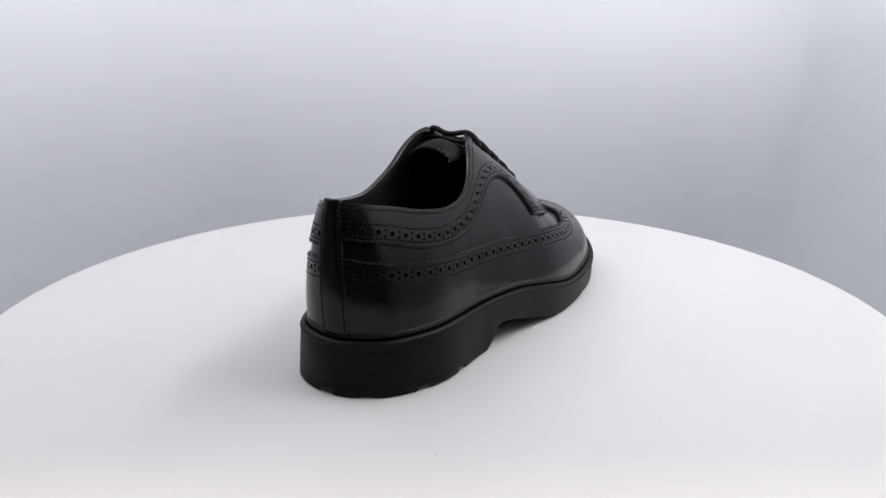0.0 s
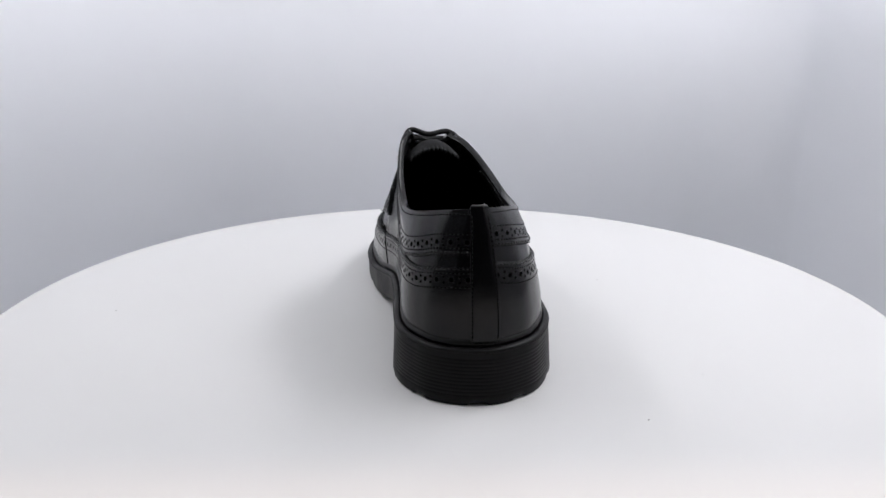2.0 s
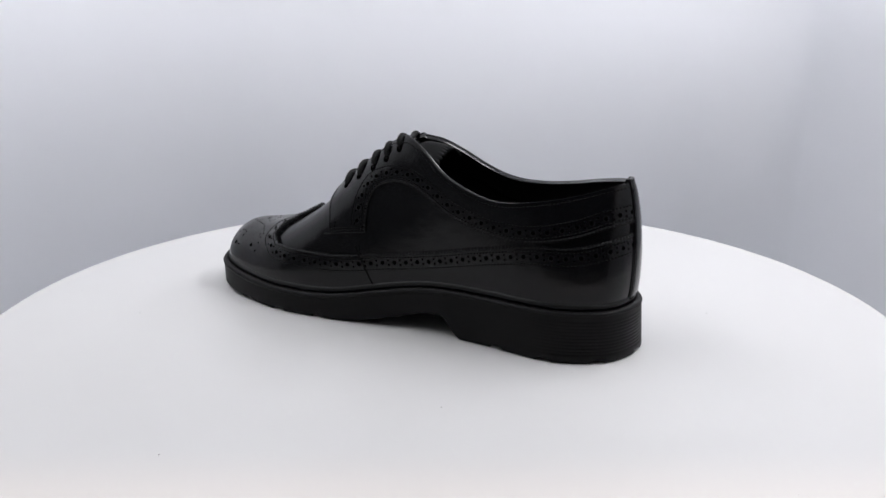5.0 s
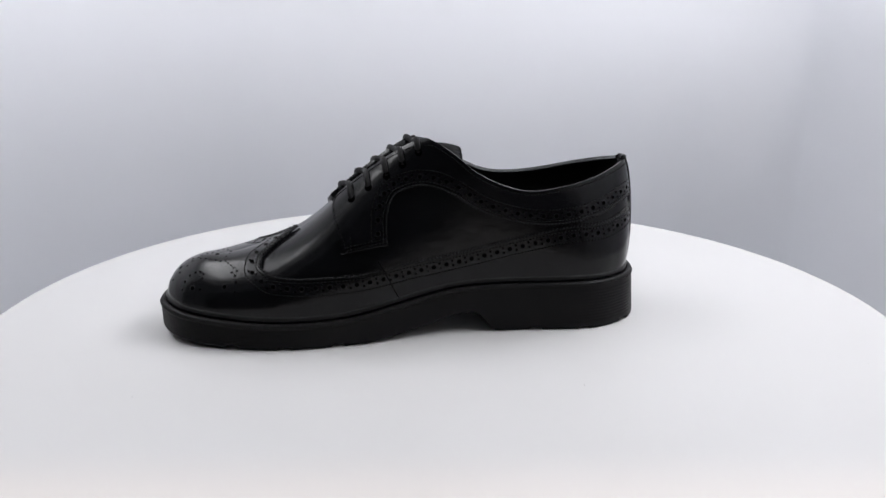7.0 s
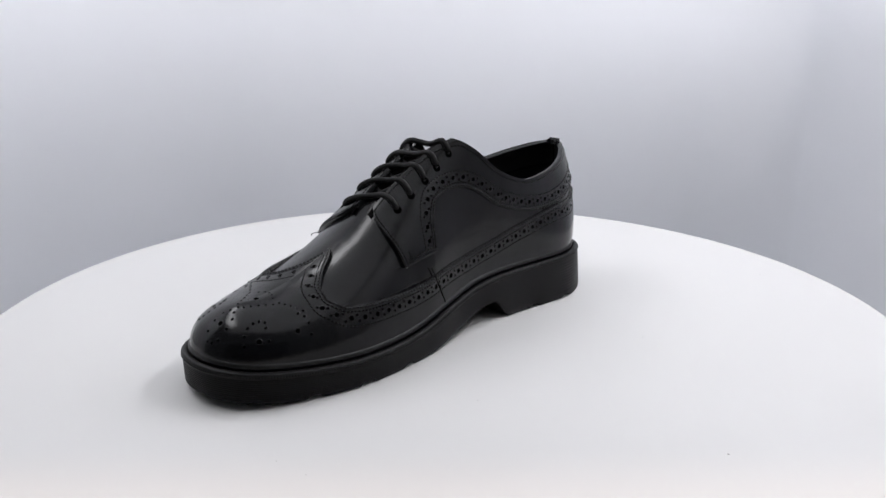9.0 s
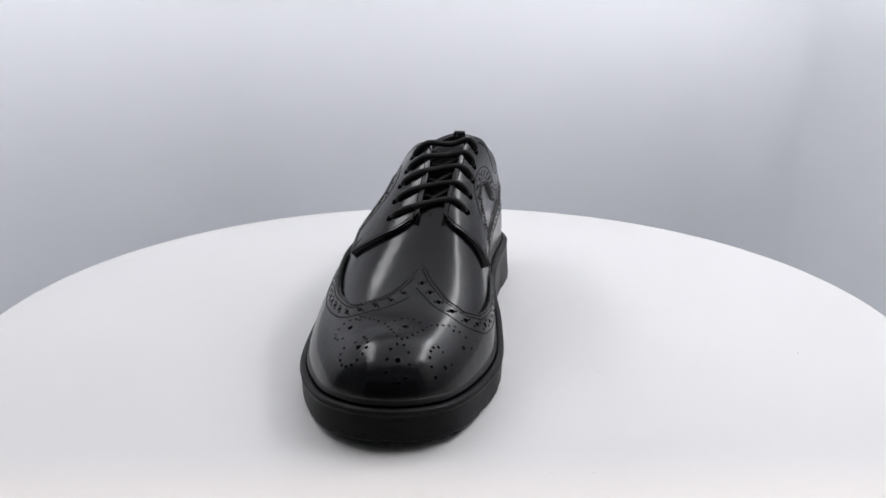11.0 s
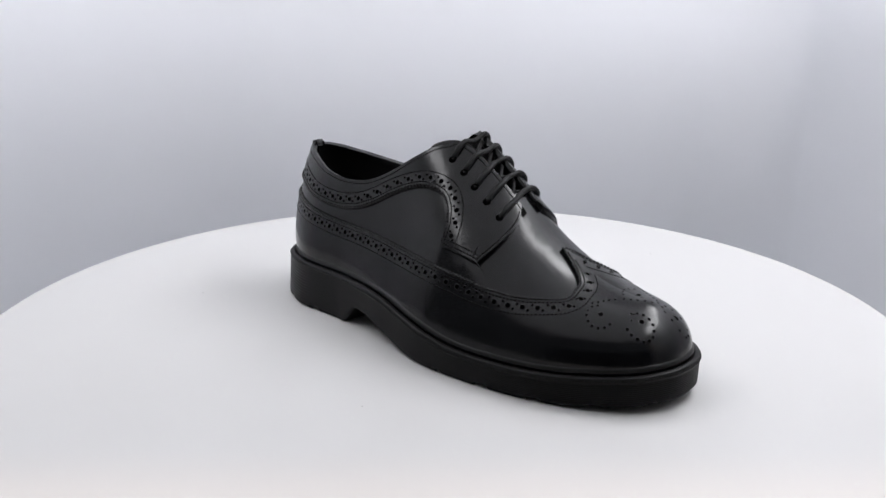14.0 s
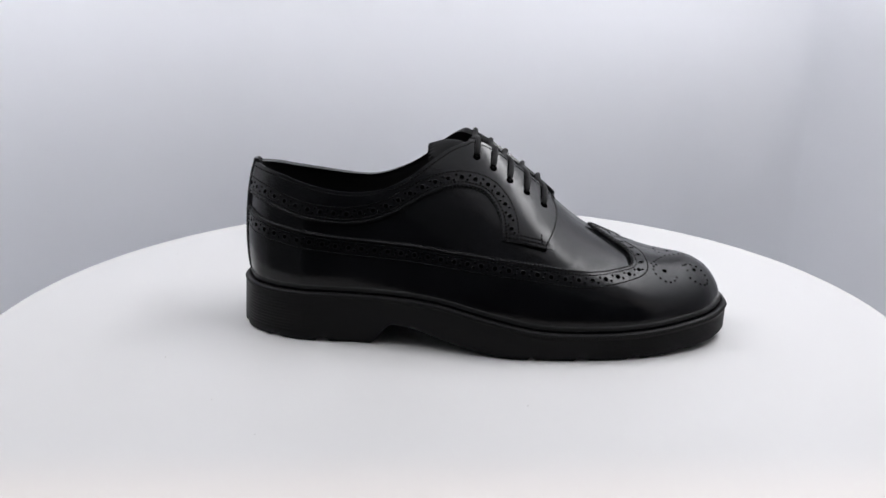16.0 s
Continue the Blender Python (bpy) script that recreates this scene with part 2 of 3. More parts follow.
def build_box():
    # one sheet bent round the back and both sides
    bm = bmesh.new()
    path = []
    left, right, back, r, wide = -0.58, 0.47, 0.66, 0.10, 0.30
    path.append((left, -0.12))
    for k in range(13):
        a = math.pi - k * math.pi / 24
        path.append((left + wide + math.cos(a) * wide, back - wide + math.sin(a) * wide))
    for k in range(13):
        a = math.pi / 2 - k * math.pi / 24
        path.append((right - r + math.cos(a) * r, back - r + math.sin(a) * r))
    path.append((right, -0.48))
    inner = [[(x, y, z) for x, y in path] for z in (-0.30, 0.68)]
    outer = [[(x * 1.02, y * 1.02, z) for x, y in path] for z in (-0.30, 0.68)]
    sheet(bm, [inner[0], inner[1], outer[1], outer[0]], close_u=True)
    tagged(part("wall_back", bm, WALL), "plain white photo box wall, bent round behind the turntable", "wall", kind="structure")
    slab("ceiling", -0.592, 0.482, -0.485, 0.70, 0.68, 0.70, WALL, "white ceiling panel of the photo box")
    slab("floor", -0.70, 0.51, -0.485, 0.70, -0.32, -0.30, WALL, "white floor panel under the turntable")
    slab("ground", -3, 3, -3.5, 3, -0.82, -0.80, DARK, "dim grey floor of the room")
    slab("backdrop", -3, 3, -3.52, -3.5, -0.80, 2.4, DARK, "dim grey wall of the room")


build_box()


def build_turntable():
    t = thing("turntable", "matt white round turntable top, turning, with specks of dust", "turntable")
    bm = bmesh.new()
    prof = [(0.0, 0.0)]
    for k in range(1, 12):
        prof.append((DISC * 0.992 * k / 11, 0))
    for k in range(1, 7):
        a = k * math.pi / 12
        prof.append((DISC - 0.002 + 0.002 * math.sin(a), -0.002 + 0.002 * math.cos(a)))
    prof += [(DISC, -0.016), (DISC - 0.002, -0.018), (0.0, -0.018)]
    n = 180
    grid = [[(rr * math.cos(k * math.tau / n), rr * math.sin(k * math.tau / n), z) for rr, z in prof] for k in range(n)]
    sheet(bm, grid, close_u=True)
    bmesh.ops.remove_doubles(bm, verts=bm.verts, dist=1e-6)
    bmesh.ops.recalc_face_normals(bm, faces=bm.faces)
    part("top", bm, PAINT, t)
    bm = bmesh.new()
    grid = [[(rr * math.cos(k * math.tau / 48), rr * math.sin(k * math.tau / 48), z) for rr, z in ((0.09, -0.0181), (0.09, -0.299))] for k in range(48)]
    sheet(bm, grid, close_u=True)
    part("base", bm, PAINT, t)
    bm = bmesh.new()
    rng = random.Random(7)
    for k in range(13):
        a, rr, q = rng.uniform(0, math.tau), rng.uniform(0.10, 0.285), rng.uniform(.00018, .00042)
        bmesh.ops.create_icosphere(bm, subdivisions=1, radius=q, matrix=Matrix.Translation((rr * math.cos(a), rr * math.sin(a), q * .4)) @ Matrix.Diagonal((1.0, 1.6, .5, 1)))
    tagged(part("dust", bm, DUST, t), "specks of dust", kind="stuff")
    return t


turntable = build_turntable()


# ---- the shoe ----
shoe = thing("shoe", "black polished leather longwing brogue shoe with laces and thick sole", "shoe")


def build_sole():
    """Side wall with fine grooves round heel and toe, a bevelled rim, a rolled welt and the underside."""
    bm = bmesh.new()
    n = 480
    ring = closed_curve(OUTLINE, n)
    bot, side = sole_bottom(ring[:, 0], ring[:, 1]), sole_side(ring[:, 0])
    groove = np.clip((-.070 - ring[:, 0]) / .02, 0, 1) + np.clip((ring[:, 0] - .085) / .03, 0, 1)
    rows = []

    flare = .0024 * np.clip((-.045 - ring[:, 0]) / .04, 0, 1)

    def level(d, z):
        r = inset(ring, d - flare * np.clip(1 - (z - bot) / (side - bot), 0, 1))
        rows.append(np.column_stack([r, z]))
    walked = np.concatenate([[0], np.cumsum(np.hypot(*np.diff(ring, axis=0).T))])
    tread = ((ring[:, 0] < -.045) | (ring[:, 0] > .055)) & ((walked % .0310) < .0075)
    level(np.full(n, .030), bot)
    under = np.clip((ring[:, 0] - .105) / .05, 0, 1)
    level(.0016 + .0034 * under, bot + .0015 * tread)
    level(.0009 + .0016 * under, bot + .0002 + .0004 * under + .0015 * tread)
    level(.0004 + .0005 * under, bot + .0010 + .0006 * under + .0012 * tread)
    lines = 11
    for k in range(lines):
        f0 = 0.10 + 0.74 * k / lines
        for df, depth in ((0.0, 0.0), (.042, 0.0), (.050, .00016), (.058, .00016)):
            f = f0 + df
            level(.0004 * (1 - f) + depth * groove, bot + .0012 + (side - bot - .0012) * f)
    for d, up in ((.0, -.0030), (.0, -.0008), (.0003, -.0002), (.0009, .0001), (.0022, .0004), (.0029, .0003), (.0033, -.0006), (.0040, -.0009), (.0100, .0)):
        level(np.full(n, d), side + up)
    grid = np.stack(rows, 1)
    sheet(bm, grid.tolist(), close_u=True)
    part("outsole", bm, RUBBER, shoe, "thick black rubber outsole with fine side grooves")
    bm = bmesh.new()
    r = inset(ring, np.full(n, .0057))
    tube(bm, [(x, y, z) for (x, y), z in zip(np.vstack([r, r[:2]]), np.append(side, side[:2]) + .0019)], .0024, 12, False)
    part("welt", bm, WELT, shoe, "rolled glossy black welt")


build_sole()


# Seams and edges of the upper: (x of the feather line below, share of the way up) for the inner (1) and outer (-1) side.
FOX = {1: ([-.121, -.114, -.0985, -.0724, -.0387, -.005, .019, .049, .066, .084, .095, .1067],
           [0.470, 0.450, 0.400, 0.368, 0.288, 0.206, 0.179, 0.183, 0.204, 0.258, 0.305, 0.381]),
       -1: ([-.121, -.112, -.092, -.070, -.043, -.0165, .010, .037, .056, .076, .096, .107],
            [.495, .455, .405, .370, .340, .325, .316, .328, .352, .386, .460, .530])}
WING = {1: ([0.381, 0.454, 0.543, 0.667, 0.791, 0.869, 0.947, 1.000], [.1067, .1108, .1145, .1145, .1095, .1045, .0965, .0930]),
        -1: ([.530, .60, .70, .77, .85, .91, .965, 1.0], [.1070, .1155, .1180, .1180, .1145, .1085, .1000, .0930])}
UP = {1: ([-.121, -.1125, -.0985, -.082, -.066, -.049, -.0316, -.0148, -.0017, .0087, .0222, .031, .0352, .0374, .0385, .0389],
          [.540, .515, .457, .405, .376, .369, .388, .431, .493, 0.530, 0.553, 0.554, 0.524, 0.472, 0.405, 0.293]),
      -1: ([-.121, -.1153, -.100, -.085, -.070, -.0536, -.0367, -.0236, -.0111, .002, .0119, .0218, .030, .0350, .0373, .0384],
           [.580, .560, .508, .460, .432, .417, .430, .468, .522, .566, .586, .592, .575, .530, .480, .410])}
FRONT = {1: ([0.152, 0.313, 0.462, 0.692, 0.841, 0.957], [.0580, .0635, .0667, .0698, .0685, .0620]),
         -1: ([.25, .455, .575, .745, .86, .96], [.0590, .0645, .0690, .0712, .0680, .0615])}
PIECES = {}
WING_OFF, FACE_OFF = .0023, .0027
EYELETS = {1: ([.0178, .0275, .0372, .0480, .0580], [.785, .730, .710, .703, .695]),
           -1: ([.0212, .0314, .0415, .0518, .0622], [.758, .738, .722, .714, .708])}


def x_of(sign, w):
    way, s = SIDES[sign]
    return np.interp(w, s, way[:, 0])


def panel(bm, sign, ws, hs, off, drop=.0012, flip=None):
    """A sheet of leather over a grid of places (w, h), standing off from the last, with its cut edges turned down."""
    W, H = np.broadcast_arrays(np.asarray(ws, float), np.asarray(hs, float))
    O = np.full(W.shape, off)
    W, H = np.pad(W, 1, mode="edge"), np.pad(H, 1, mode="edge")
    O = np.pad(O, 1, constant_values=off - drop)
    sheet(bm, surf(sign, np.clip(W, 0, 1), np.clip(H, 0, 1), O).tolist(), flip=sign > 0)


ROWS = np.concatenate([[0, .008, .02], np.linspace(.05, .95, 22), [.98, .992, 1]])


def pink(n, count, size):
    """The zigzag of a pinked edge."""
    return size * (np.abs((np.arange(n) * count / n) % 1 - .5) * 4 - 1)


def build_vamp():
    bm = bmesh.new()
    for sign in (1, -1):
        hs = np.linspace(0, 1, 48)[None, :]
        start = w_at(sign, np.interp(hs, [.70, .86], [.0460, .0580]))
        ws = start + (1 - start) * np.linspace(0, 1, 130)[:, None]
        off = np.full((131, 48), -.0002)
        off[0] = -.0034
        ws = np.vstack([ws[:1], ws])
        sheet(bm, surf(sign, ws, hs, off).tolist(), flip=sign > 0)
    # the middle of the instep, between both sides
    xs = np.linspace(.0570, .0720, 22)
    rows = []
    for e in xs:
        ends = []
        for sign in (1, -1):
            probe = np.linspace(.02, .12, 400)
            w = w_at(sign, np.interp(e, ridge_x(probe), probe))
            ends.append(surf(sign, np.array([w]), np.array([1.0]), np.array([-.0002]))[0])
        rows.append([tuple(ends[0] + (ends[1] - ends[0]) * k / 6) for k in range(7)])
    rows.insert(0, [(x - .0004, y, z - .0032) for x, y, z in rows[0]])
    sheet(bm, rows)
    bmesh.ops.remove_doubles(bm, verts=bm.verts, dist=.00045)
    bmesh.ops.recalc_face_normals(bm, faces=bm.faces)
    part("vamp", bm, LEATHER, shoe)


def build_quarter(sign):
    bm = bmesh.new()
    v = ROWS[None, :]
    h = v * .97
    u = np.linspace(0, 1, 260)[:, None]
    ws = u * w_at(sign, .0590) + 0 * h
    xx = x_of(sign, ws)
    hh = h * rim(xx, sign)
    sheet(bm, surf(sign, ws, hh, -.0004 + .0016 * np.clip((.0580 - xx) / .018, 0, 1)).tolist(), flip=sign > 0)
    part("quarter", bm, LEATHER, shoe)


def wing_edge(sign):
    """The wing cap's upper edge as places (w, h), from the heel along the side and round to the peak on the ridge."""
    n = 520
    w1 = np.linspace(0, w_at(sign, FOX[sign][0][-1]), n)
    h1 = spline(*FOX[sign], x_of(sign, w1))
    h2 = np.linspace(WING[sign][0][0], 1, 140)[1:]
    w2 = w_at(sign, spline(*WING[sign], h2))
    return np.concatenate([w1, w2]), np.concatenate([h1, h2])


def build_wingtip():
    bm = bmesh.new()
    for sign in (1, -1):
        n = 520
        w_end = w_at(sign, FOX[sign][0][-1])
        ws = np.linspace(0, w_end, n)
        top = spline(*FOX[sign], x_of(sign, ws))
        v = ROWS[None, :]
        H = top[:, None] * v + pink(n, 110, .0085)[:, None] * np.clip(1 - (1 - v) / .05, 0, 1)
        W = np.repeat(ws[:, None], len(ROWS), 1)
        O = np.pad(np.full(W.shape, WING_OFF), ((0, 0), (0, 1)), constant_values=.0004)
        W, H = np.pad(W, ((0, 0), (0, 1)), mode="edge"), np.pad(H, ((0, 0), (0, 1)), mode="edge")
        sheet(bm, surf(sign, W, H, O).tolist(), flip=sign > 0)
        # toe: rows by height, columns from the wing's edge to the toe
        m = 150
        h0 = WING[sign][0][0]
        hh = np.concatenate([top[-1] * ROWS, np.linspace(h0, 1, m)[1:]])
        xe = np.where(hh <= h0, FOX[sign][0][-1], spline(*WING[sign], np.clip(hh, h0, 1)))
        zig = np.concatenate([np.zeros(len(ROWS)), pink(m - 1, 24, .0007)])
        cols = np.concatenate([[0, .01, .03], np.linspace(.06, 1, 70)])[None, :]
        we = w_at(sign, xe + zig)[:, None]
        W = we + (1 - we) * cols
        H = np.repeat(hh[:, None], W.shape[1], 1)
        O = np.pad(np.full(W.shape, WING_OFF), ((0, 0), (1, 0)), constant_values=.0004)
        O[hh <= h0 - .001, 0] = WING_OFF
        W, H = np.pad(W, ((0, 0), (1, 0)), mode="edge"), np.pad(H, ((0, 0), (1, 0)), mode="edge")
        sheet(bm, surf(sign, W, H, O).tolist(), flip=sign < 0)
    bmesh.ops.remove_doubles(bm, verts=bm.verts, dist=.00018)
    bmesh.ops.recalc_face_normals(bm, faces=bm.faces)
    PIECES["wingtip"] = part("wingtip", bm, LEATHER, shoe, "long wing cap with pinked edges")


def facing_low(sign, x):
    """The lower edge of the collar and eyestay piece, with its foot."""
    top = UP[sign]
    foot = np.interp(x, [top[0][-1], .072], [top[1][-1], top[1][-1] + .055])
    return np.where(x < top[0][-1], spline(*top, np.minimum(x, top[0][-1])), foot)


def facing_ws(sign, n=700):
    """Places along the collar, closest where its edge turns down."""
    a = np.linspace(-.1205, .0300, int(n * .62))
    b = np.linspace(.0300, .0390, int(n * .18))[1:]
    c = np.linspace(.0390, .0640, int(n * .20))[1:]
    w = w_at(sign, np.concatenate([b, c]))
    return np.concatenate([np.linspace(0, w_at(sign, .0300), len(a)), w])


def build_facing(sign):
    bm = bmesh.new()
    ws = facing_ws(sign)
    x = x_of(sign, ws)
    lo, hi = facing_low(sign, x), rim(x, sign)
    v = ROWS[None, :]
    n = len(ws)
    length = np.concatenate([[0], np.cumsum(np.linalg.norm(np.diff(surf(sign, ws, lo), axis=0), axis=1))])
    zig = .0085 * (np.abs((length / .0024) % 1 - .5) * 4 - 1) * (x < .0374)
    H = lo[:, None] + (hi - lo)[:, None] * v + zig[:, None] * np.clip(1 - v / .06, 0, 1)
    # the front edge leans with the height
    xf = spline(*FRONT[sign], np.clip(H, FRONT[sign][0][0], FRONT[sign][0][-1]))
    lean = np.clip((x - .0390) / (.0640 - .0390), 0, 1)[:, None]
    W = ws[:, None] + (w_at(sign, xf) - w_at(sign, .0640)) * lean
    H = np.minimum(H, rim(x_of(sign, W), sign))
    panel(bm, sign, W, H, FACE_OFF, .0034)
    PIECES[sign] = part("facing", bm, LEATHER, shoe, "collar and eyestay piece with pinked edge")


def build_lining(sign):
    bm = bmesh.new()
    ws = np.linspace(0, w_at(sign, .0700), 150)
    hi = rim(x_of(sign, ws), sign)
    v = np.linspace(0, 1, 30)[None, :]
    W = np.repeat(ws[:, None], 30, 1)
    H = hi[:, None] * v
    O = np.where(x_of(sign, W) < .040, .0002, -.0018)
    O[:, -2] = np.where(O[:, -2] > 0, .0010, -.0010)
    O[:, -1] = .0025
    sheet(bm, surf(sign, W, H, O).tolist(), flip=sign < 0)
    part("lining", bm, LINING, shoe, "dark leather lining")


def build_insole():
    bm = bmesh.new()
    r = inset(FEATHER, np.full(len(FEATHER), .0012))[::6]
    bm.faces.new([bm.verts.new((x, y, float(sole_top(x)) + .003)) for x, y in r])
    part("insole", bm, LINING, shoe, "dark insole")


def teeth(way, pitch, size):
    """A saw-toothed edge: how far it stands out after a way along it."""
    return size * (abs((way / pitch) % 1 - .5) * 4 - 1)


def build_tongue():
    bm = bmesh.new()
    xs = np.linspace(-.0085, .0725, 210)
    vs = np.linspace(-1, 1, 97)
    grids = []
    for lift in (0.0, -.0018):
        g = []
        for x in xs:
            zc = float(spline([-.012, -.004, .006, .018, .030, .045, .060, .0735, .080], [.1096, .1130, .1142, .1102, .1036, .0925, .0800, .0680, .0620], x))
            k = float(spline([-.012, .015, .035, .08], [28, 42, 52, 40], x))
            hw = float(spline([-.007, .0, .02, .04, .08], [.0145, .0165, .0175, .0150, .0130], x))
            back = max(0.0, 1 - (x + .0085) / .004)
            row = []
            for v in vs:
                dy = v * hw
                rim_edge = max(0.0, (abs(v) - .93) / .07) * (x < .03)
                dy += teeth(x, .0026, .0010) * rim_edge * (1 if v > 0 else -1)
                dx = teeth(dy, .0026, .0011) * back
                row.append((x + dx + 5 * dy * dy * max(0, 1 - (x + .0085) / .03), float(centre(x)) + dy, zc - k * dy * dy + lift))
            g.append(row)
        grids.append(g)
    # one closed skin: over the top, round the front edge and back below
    rows = grids[0][::-1] + grids[1]
    sheet(bm, rows)
    part("tongue", bm, TONGUE, shoe, "pinked leather tongue under the laces")


def build_strip():
    """The upright strip over the back seam, ending in a small tab."""
    bm = bmesh.new()
    wl, wr = STRIP[1], STRIP[-1]
    us = np.concatenate([[-1, -.98, -.94], np.linspace(-.88, .88, 15), [.94, .98, 1]])
    hs = np.concatenate([np.linspace(0, .97, 40), [.985, 1]])
    cols = []
    for u in us:
        sign, w = (1, -u * wl) if u < 0 else (-1, u * wr)
        cols.append(surf(sign, np.full(len(hs), w), hs * float(rim(x_of(sign, w), sign)), np.full(len(hs), .0034)))
    g = np.array(cols)
    # the tab: up past the open edge, over and down inside
    inner, down = [], []
    for u in us:
        sign, w = (1, -u * wl) if u < 0 else (-1, u * wr)
        edge = float(rim(x_of(sign, w), sign))
        inner.append(surf(sign, np.array([w]), np.array([edge]), np.array([.0002]))[0])
        down.append(surf(sign, np.array([w]), np.array([edge - .025]), np.array([-.0010]))[0])
    out, inner, down = g[:, -1], np.array(inner), np.array(down)
    crown = out[:, 2].max() + .0014
    lift = lambda q, z: np.column_stack([q[:, :2], np.full(len(q), z)])
    tab = [lift(out, crown - .0004), lift(out * .7 + inner * .3, crown), lift(inner * .7 + out * .3, crown), lift(inner, crown - .0004), inner, down]
    g = np.concatenate([g, np.stack(tab, 1)], 1)
    low = g.copy()
    body = len(hs)
    for k, side in ((0, 0), (-1, len(us) - 1)):
        low[k, :body, 0] += .0034
        for r in range(4):
            low[k, body + r, :2] = inner[side, :2]
    g = np.concatenate([low[:1], g, low[-1:]], 0)
    sheet(bm, g.tolist())
    part("heel_strip", bm, LEATHER, shoe, "upright leather strip over the back seam")


build_vamp()
build_wingtip()
for _sign in (1, -1):
    build_quarter(_sign)
    build_facing(_sign)
    build_lining(_sign)
build_insole()
build_tongue()
build_strip()


# ---- seams, punched holes and laces ----
def nudged(sign, w, h, d):
    """A curve on the upper moved sideways by a small way, towards the top."""
    e = 2e-3
    wa, wb, ha, hb = np.clip(w - e, 0, 1), np.clip(w + e, 0, 1), np.clip(h - e, 0, 1), np.clip(h + e, 0, 1)
    pw = (surf(sign, wb, h) - surf(sign, wa, h)) / (wb - wa)[:, None]
    ph = (surf(sign, w, hb) - surf(sign, w, ha)) / (hb - ha)[:, None]
    n = np.cross(pw, ph)
    n /= np.maximum(np.linalg.norm(n, axis=1, keepdims=True), 1e-12)
    t = np.gradient(surf(sign, w, h), axis=0)
    t /= np.maximum(np.linalg.norm(t, axis=1, keepdims=True), 1e-12)
    side = np.cross(n, t)
    a11, a12, a22 = (pw * pw).sum(1), (pw * ph).sum(1), (ph * ph).sum(1)
    b1, b2 = (pw * side).sum(1) * d, (ph * side).sum(1) * d
    det = np.maximum(a11 * a22 - a12 * a12, 1e-12)
    return np.clip(w + (b1 * a22 - b2 * a12) / det, 0, 1), h + (a11 * b2 - a12 * b1) / det


def shifted(sign, w, h, d):
    """A curve on the upper moved sideways by d metres, towards the top; what would cross the ridge is cut off."""
    w, h = np.asarray(w, float), np.asarray(h, float)
    first = surf(sign, w, h)
    n = max(1, int(abs(d) / .0012))
    for k in range(n):
        w, h = nudged(sign, w, h, d / n)
        keep = (h < .995) | (x_of(sign, w) < .08)
        w, h = w[keep], np.clip(h[keep], 0, 1)
        # what folds back nearer to the first curve goes
        p = surf(sign, w, h)
        gap = np.sqrt(((p[:, None, :] - first[None, ::2, :]) ** 2).sum(2).min(1))
        keep = gap > abs(d) * (k + 1) / n * .93
        w, h = w[keep], h[keep]
    return w, h


def spaced(sign, w, h, step, start=0.0):
    """Places every step metres along a curve."""
    p = surf(sign, w, h)
    s = np.concatenate([[0], np.cumsum(np.linalg.norm(np.diff(p, axis=0), axis=1))])
    q = np.arange(start, s[-1], step)
    return np.interp(q, s, w), np.interp(q, s, h)


def frames_at(sign, w, h, off):
    """Place, normal and two tangents at each place."""
    e = 1.5e-3
    p = surf(sign, w, h, np.full(len(w), off))
    a = surf(sign, np.clip(w + e, 0, 1), h) - surf(sign, np.clip(w - e, 0, 1), h)
    b = surf(sign, w, np.clip(h + e, 0, 1)) - surf(sign, w, np.clip(h - e, 0, 1))
    n = np.cross(a, b) * -sign
    n /= np.maximum(np.linalg.norm(n, axis=1, keepdims=True), 1e-12)
    a /= np.maximum(np.linalg.norm(a, axis=1, keepdims=True), 1e-12)
    return p, n, a, np.cross(n, a)


class Heap:
    """Many small pieces gathered into one mesh."""
    def __init__(self):
        self.v, self.f, self.m = [], [], []

    def add(self, verts, faces, mats):
        k = len(self.v)
        self.v += [tuple(q) for q in verts]
        self.f += [tuple(i + k for i in q) for q in faces]
        self.m += mats

    def __bool__(self):
        return True

    def link(self, name, mats, label):
        me = bpy.data.meshes.new(name)
        me.from_pydata(self.v, [], self.f)
        for q in mats:
            me.materials.append(q)
        me.polygons.foreach_set("material_index", self.m)
        me.polygons.foreach_set("use_smooth", [True] * len(self.f))
        ob = new(name, me)
        ob.parent = shoe
        return tagged(ob, label, kind="stuff")


holes, stitches, grooves, beads = Heap(), Heap(), Heap(), Heap()


def hole_mesh():
    """A round hole of radius 1: a pressed lip and a black disc for its shade; heights in millimetres."""
    k = 14
    rings = [(1.45, -.05), (1.18, .06), (1.02, .05), (.90, .03)]
    verts = [(rad * math.cos(i * math.tau / k), rad * math.sin(i * math.tau / k), up) for rad, up in rings for i in range(k)]
    faces = [(j * k + i, j * k + (i + 1) % k, (j + 1) * k + (i + 1) % k, (j + 1) * k + i) for j in range(3) for i in range(k)]
    faces.append(tuple(range(3 * k, 4 * k)))
    me = bpy.data.meshes.new("punched_hole")
    me.from_pydata(verts, [], faces)
    me.materials.append(LEATHER)
    me.materials.append(SHADE_BLACK)
    me.polygons.foreach_set("material_index", [0] * (2 * k) + [1] * (k + 1))
    me.polygons.foreach_set("use_smooth", [True] * len(faces))
    return me


HOLE_MESH = hole_mesh()


